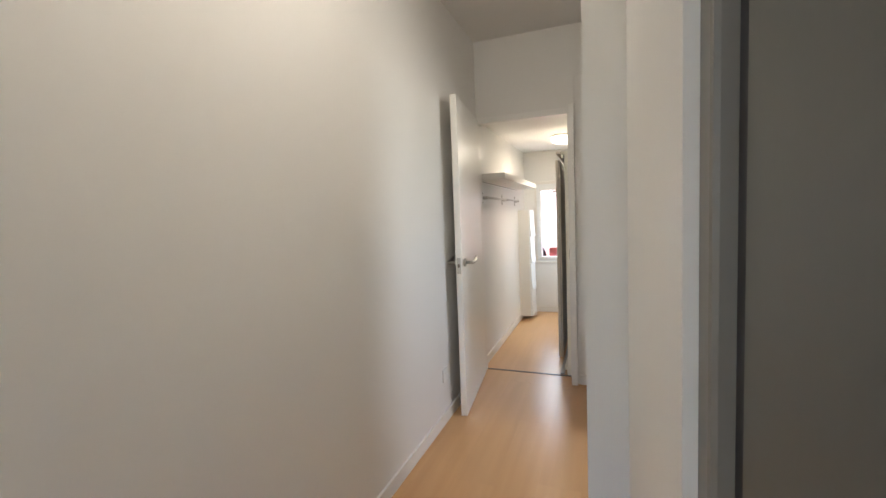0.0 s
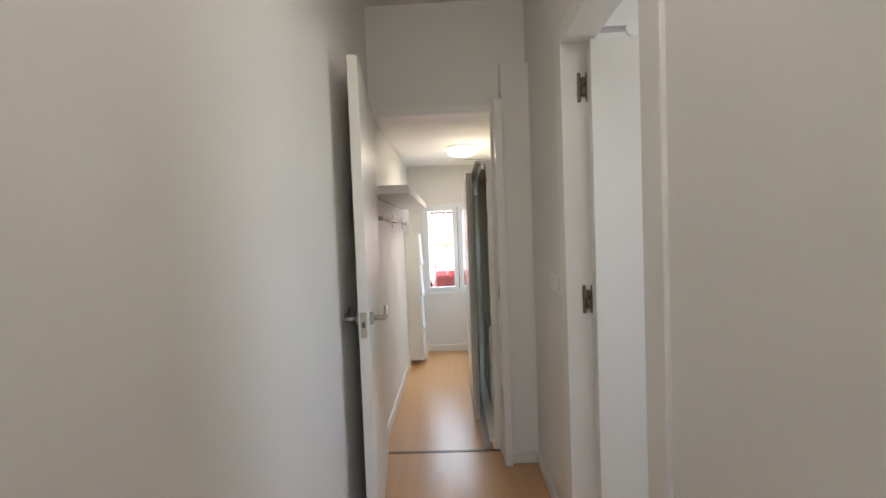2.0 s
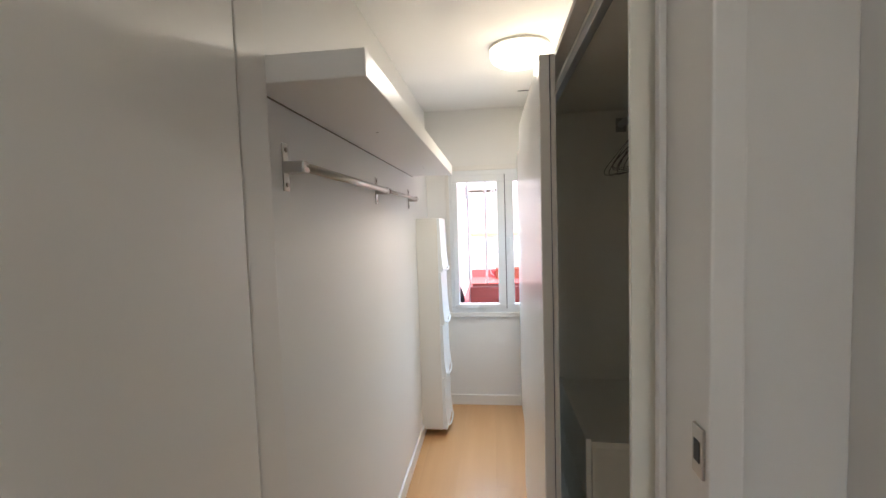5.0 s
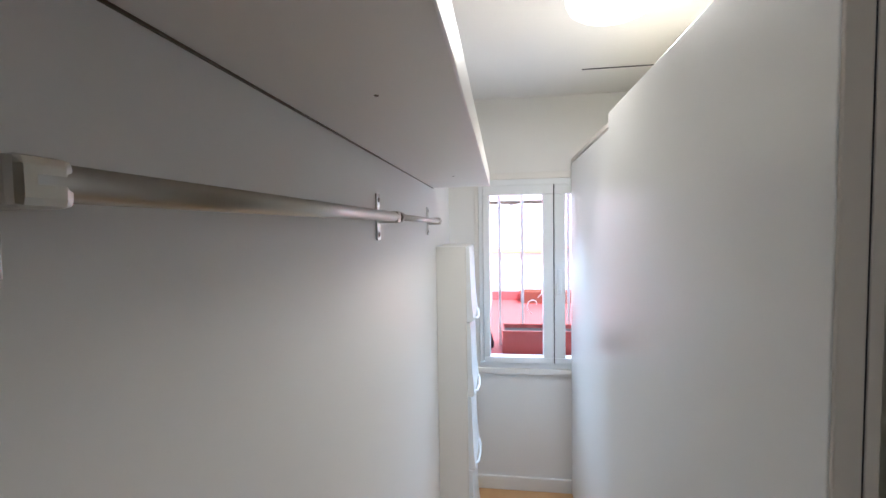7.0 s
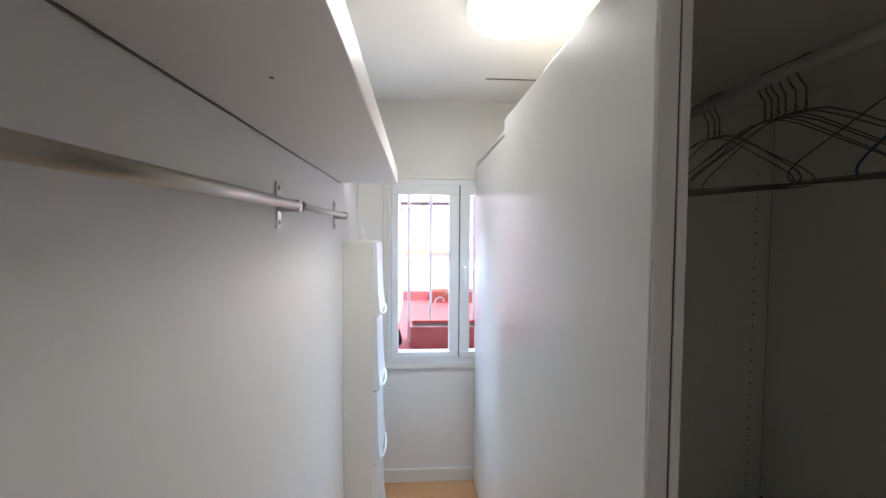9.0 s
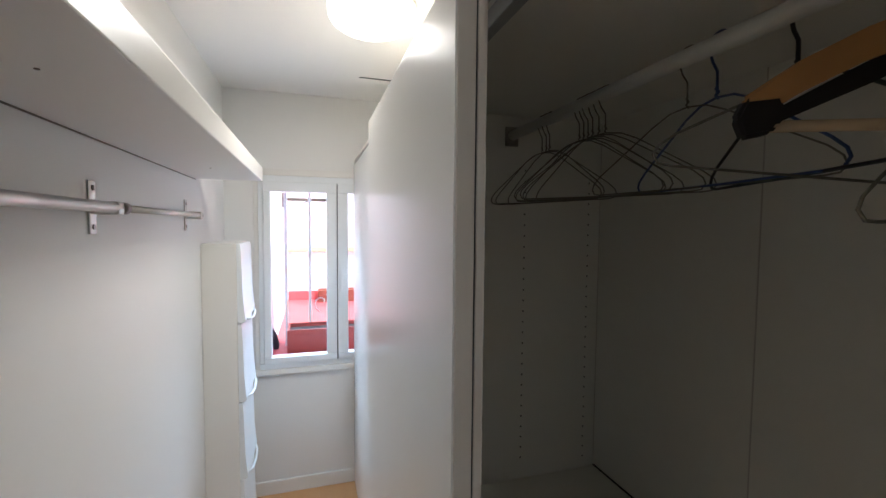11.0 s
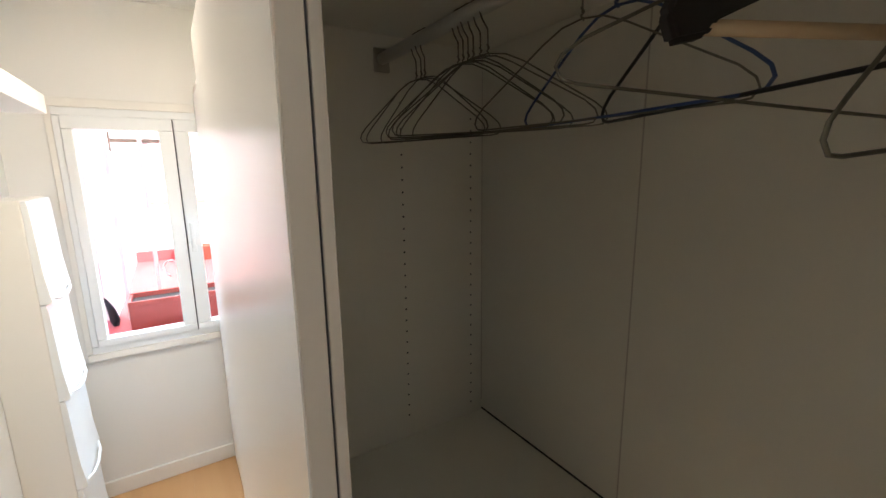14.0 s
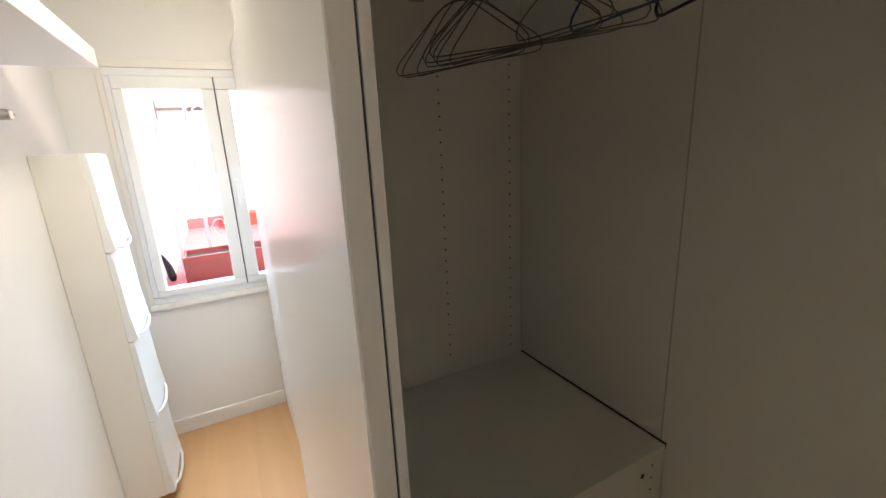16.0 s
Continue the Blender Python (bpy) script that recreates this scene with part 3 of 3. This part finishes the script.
part("bottom_track", block((0.900, WN + 0.014, 0.0005), (WX - 0.0005, WFAR - 0.001, 0.014), 0.002), M_ALU, wd)


def sliding_door(x, y0, y1, top, label):
    """A glossy panel between two upright profiles that are as deep as the door."""
    do = part("sliding_door", block((x, y0 + 0.005, 0.020), (x + 0.030, y1 - 0.005, top), 0.002), M_GLOSS, wd, label)
    for y, s in ((y0, 1), (y1, -1)):
        part("edge_profile", block((x + 0.0015, y, 0.016), (x + 0.0262, y + s * 0.0048, top + 0.0005), 0.0015), M_EDGE, do, "beige vertical edge profile")
        part("brush_seal", block((x + 0.0265, y + s * 0.001, 0.018), (x + 0.028, y + s * 0.0048, top)), M_DARK, do)
        part("grip_profile", block((x + 0.0285, y, 0.016), (x + 0.041, y + s * 0.0048, top + 0.0005), 0.0015), M_EDGE, do)
    return do


OPEN_AT = 3.945
sliding_door(0.853, OPEN_AT, OPEN_AT + 0.85, 1.716, "glossy white sliding door pushed open")
sliding_door(0.8955, 4.43, WFAR - 0.002, 1.708, "glossy white sliding door")
part("front_rail", block((WX - 0.034, WN + 0.003, 1.7185), (WX - 0.0005, WFAR - 0.003, 1.734), 0.002), M_EDGE, wd)

# system holes in the divider
hole = mesh_of(disc((0, 0, 0), (0, -1, 0), 0.0026, 0.0006, None, 8), "hole", M_DARK)
for x, top in ((1.283, 1.559), (1.503, 1.530)):
    for k in range(28):
        ob = new("hole", hole)
        ob.parent = wd
        ob.location = (x, DIV - 0.0002, top - 0.032 * k)

# drawer unit inside
dr = thing("drawer_unit", "low cream melamine drawer unit inside the wardrobe", "drawer unit", (0, 0, 0.0605))
BX0, BX1, BY0, BY1, BZ = 1.00, WB - 0.004, 4.055, DIV - 0.003, 0.571
part("top", block((BX0, BY0, BZ - 0.018), (BX1, BY1, BZ), 0.0015), M_INNER, dr)
part("side_panel", block((BX0 + 0.002, BY0 + 0.001, 0), (BX1 - 0.001, BY0 + 0.018, BZ - 0.0185), 0.001), M_INNER, dr)
part("side_panel", block((BX0 + 0.002, BY1 - 0.018, 0), (BX1 - 0.001, BY1, BZ - 0.0185), 0.001), M_INNER, dr)
for i in range(3):
    part("drawer_front", block((BX0 - 0.016, BY0 + 0.002, 0.01 + i * 0.192), (BX0 - 0.0005, BY1 - 0.002, 0.196 + i * 0.192), 0.002), M_INNER, dr)
part("back", block((BX1 - 0.0008, BY0 + 0.02, 0), (BX1, BY1 - 0.02, BZ - 0.02)), M_INNER, dr)
# near-black strip laid in as the shadow between the top and the back panel
part("back_gap_shade", block((BX1 + 0.0002, BY0 + 0.001, BZ - 0.012), (BX1 + 0.0038, BY1, BZ + 0.0025)), M_DARK, dr, "dark strip for the shade in the gap behind the top")
for x in (1.22, 1.47):
    part("cam_cap", disc((x, BY0 + 0.0008, BZ - 0.05), (0, -1, 0), 0.006, 0.0008, None, 12), M_DARK, dr)
for x in (1.25, 1.50):
    for k in range(12):
        ob = new("hole", hole)
        ob.parent = dr
        ob.location = (x, BY0 + 0.0007, BZ - 0.035 - 0.032 * k)

# hanging rod
RX, RZ = 1.235, 1.655
rod = thing("hanging_rod", "white oval hanging rod inside the wardrobe", "hanging rod", (RX, 0, RZ))
bm = bmesh.new()
tube([(0, WN + 0.02, 0), (0, DIV - 0.001, 0)], 0.0135, bm, 16)
part("tube", bm, M_RODWHITE, rod, "", True)
for y, s in ((WN + 0.0187, 1), (DIV - 0.0005, -1)):
    part("rod_holder", block((-0.02, y, -0.03), (0.02, y + s * 0.008, 0.025), 0.003), M_STEEL, rod)


# ---- hangers ----
def wire_hanger(label, mat, y, turn, width=0.40, drop=0.0, r=0.0013, lean=0.0, group="wire hangers on the rod"):
    """Origin where the hook sits on the rod; the shoulders lie along the local x."""
    ha = thing("wire_hanger", label, "clothes hanger", (RX, y, RZ + 0.0150 + r), turn, group)
    ha.matrix_world = ha.matrix_world @ pose(0, 0, 0, 0, lean, 0)
    hook = [(0.018 * math.cos(a), 0, 0.018 * math.sin(a) - 0.018) for a in [radians(v) for v in range(200, -1, -20)]]
    hook = [(x, 0, z) for x, _, z in hook] + [(0.010, 0, -0.04), (0.001, 0, -0.055), (0, 0, -0.085 - drop)]
    part("hook", tube(hook, r * 1.05, None, 6), mat, ha, "", True)
    part("twist", tube([(0.002 * math.cos(k * 1.3), 0.002 * math.sin(k * 1.3), -0.078 - drop - k * 0.002) for k in range(9)], r, None, 6), mat, ha)
    w, z = width / 2, -0.092 - drop
    loop = [(0, 0, z), (0.03, 0, z - 0.004), (0.06, 0, z - 0.018), (w - 0.02, 0, z - 0.088), (w - 0.004, 0, z - 0.102), (w, 0, z - 0.112), (w - 0.006, 0, z - 0.121), (w - 0.02, 0, z - 0.123)]
    loop = loop + [(0, 0.001, z - 0.124)] + [(-x, 0, zz) for x, _, zz in loop[::-1][:-1]]
    part("shoulder_loop", tube(loop, r, None, 6, True), mat, ha, "", True)
    return ha


def bearing(a, b):
    return math.degrees(math.atan2(b, a))


GREY = "thin grey wire clothes hanger on the white rod"
for y, (a, b), w in ((4.395, (-0.25, 0.95), 0.36), (4.375, (-0.38, 0.93), 0.37), (4.36, (-0.12, 0.99), 0.36), (4.24, (-0.30, 0.95), 0.38), (4.225, (-0.20, 0.97), 0.37), (4.21, (-0.46, 0.89), 0.37), (4.195, (-0.10, 0.98), 0.38), (4.175, (-0.34, 0.94), 0.40), (4.155, (-0.52, 0.85), 0.38)):
    wire_hanger(GREY, M_WIRE, y, bearing(a, b), w)
wire_hanger("grey wire clothes hanger beside the blue one", M_WIRE, 3.965, bearing(-0.1, 1.0), 0.40)
wire_hanger("blue coated wire hanger on the white rod", M_WIRE_BLUE, 3.915, bearing(0.15, 0.99), 0.36, 0.0, 0.0019)
wire_hanger("black coated wire hanger on the white rod", M_WIRE_BLACK, 3.81, bearing(0.42, 0.91), 0.40, 0.0, 0.0024)
wire_hanger("grey wire hanger hanging lower than the rest", M_WIRE, 3.715, bearing(-0.85, 0.50), 0.40, 0.015, 0.0016, -6)
wire_hanger("grey wire hanger tilted on the rod", M_WIRE, 3.635, bearing(-0.97, 0.20), 0.34, 0.045, 0.0016, 5)


def wooden_hanger(y, turn):
    ha = thing("wooden_hanger", "orange beech coat hanger with black foam shoulder ends", "clothes hanger", (RX, y, RZ + 0.0165), turn)
    hook = [(0.018 * math.cos(a), 0, 0.018 * math.sin(a) - 0.018) for a in [radians(v) for v in range(200, -1, -20)]] + [(0.010, 0, -0.04), (0.001, 0, -0.055), (0, 0, -0.09)]
    part("hook", tube(hook, 0.0018, None, 8), M_STEEL, ha, "", True)
    for s in (-1, 1):
        up = [(0, -0.075), (0.03, -0.078), (0.09, -0.098), (0.16, -0.128), (0.215, -0.160)]
        lo = [(0.213, -0.190), (0.155, -0.158), (0.085, -0.128), (0.03, -0.110), (0, -0.108)]
        bm = extrude_profile([(s * x, z) for x, z in up + lo], "y", -0.007, 0.007)
        bmesh.ops.bevel(bm, geom=list(bm.edges), offset=0.0035, segments=2, affect="EDGES")
        part("arm", bm, M_WOOD, ha)
        bm = extrude_profile([(s * 0.178, -0.160), (s * 0.216, -0.163), (s * 0.226, -0.182), (s * 0.216, -0.203), (s * 0.186, -0.198), (s * 0.170, -0.180)], "y", -0.0095, 0.0095)
        bmesh.ops.bevel(bm, geom=list(bm.edges), offset=0.004, segments=2, affect="EDGES")
        part("foam_end", bm, M_FOAM, ha, "black foam shoulder end")
        bm = extrude_profile([(s * 0.03, -0.111), (s * 0.085, -0.129), (s * 0.178, -0.172), (s * 0.176, -0.186), (s * 0.08, -0.150), (s * 0.03, -0.128)], "y", -0.005, 0.005)
        part("foam_strip", bm, M_FOAM, ha)
    ha.scale = (0.8, 0.8, 0.95)
    part("trouser_bar", tube([(-0.195, 0, -0.190), (0.195, 0, -0.190)], 0.006, None, 10), M_PALEWOOD, ha, "pale wooden trouser bar", True)
    return ha


wooden_hanger(3.68, bearing(-0.90, 0.43))

# ---- floor boards ----
PW, PL = 0.193, 1.28
full = {}


def plank(x0, x1, y0, y1):
    key = (round(x1 - x0, 3), round(y1 - y0, 3))
    if key not in full:
        full[key] = mesh_of(block((0.0001, 0.0001, -0.0098), (x1 - x0 - 0.0001, y1 - y0 - 0.0001, 0)), "floor_board", M_FLOOR)
    ob = new("floor_board", full[key])
    ob.parent = floor
    ob.location = (x0, y0, 0)


def lay(x0, x1, y0, y1, shift):
    x, i = x0, 0
    while x < x1 - 0.01:
        xe = min(x + PW, x1)
        y = y0 - ((i * 0.47 + shift) % 1.0) * PL
        while y < y1 - 0.01:
            a, b = max(y, y0), min(y + PL, y1)
            if b - a > 0.02: plank(x, xe, a, b)
            y += PL
        x, i = xe, i + 1


lay(XL - 0.14, 1.305, -1.6, YT - 0.011, 0.2)
lay(XLC - 0.14, 1.60, YT + 0.013, YF, 0.63)
# small tiles in the bathroom, pale with dark ones between
M_TILE = material("pale_tile", (0.70, 0.68, 0.63), 0.3, vary=0.06, scale=6)
M_TILE_DARK = material("dark_tile", (0.05, 0.05, 0.055), 0.3, vary=0.1, scale=6)
tile_pale = mesh_of(block((0.002, 0.002, -0.0098), (0.198, 0.198, 0.0), 0.0015, None, 1), "floor_tile", M_TILE)
tile_dark = mesh_of(block((0.002, 0.002, -0.0098), (0.198, 0.198, 0.0), 0.0015, None, 1), "floor_tile", M_TILE_DARK)
for i in range(8):
    for j in range(11):
        ob = new("floor_tile", tile_dark if (i + j) % 2 else tile_pale)
        ob.parent = floor
        ob.location = (1.306 + 0.2 * i, 1.14 + 0.2 * j, 0)
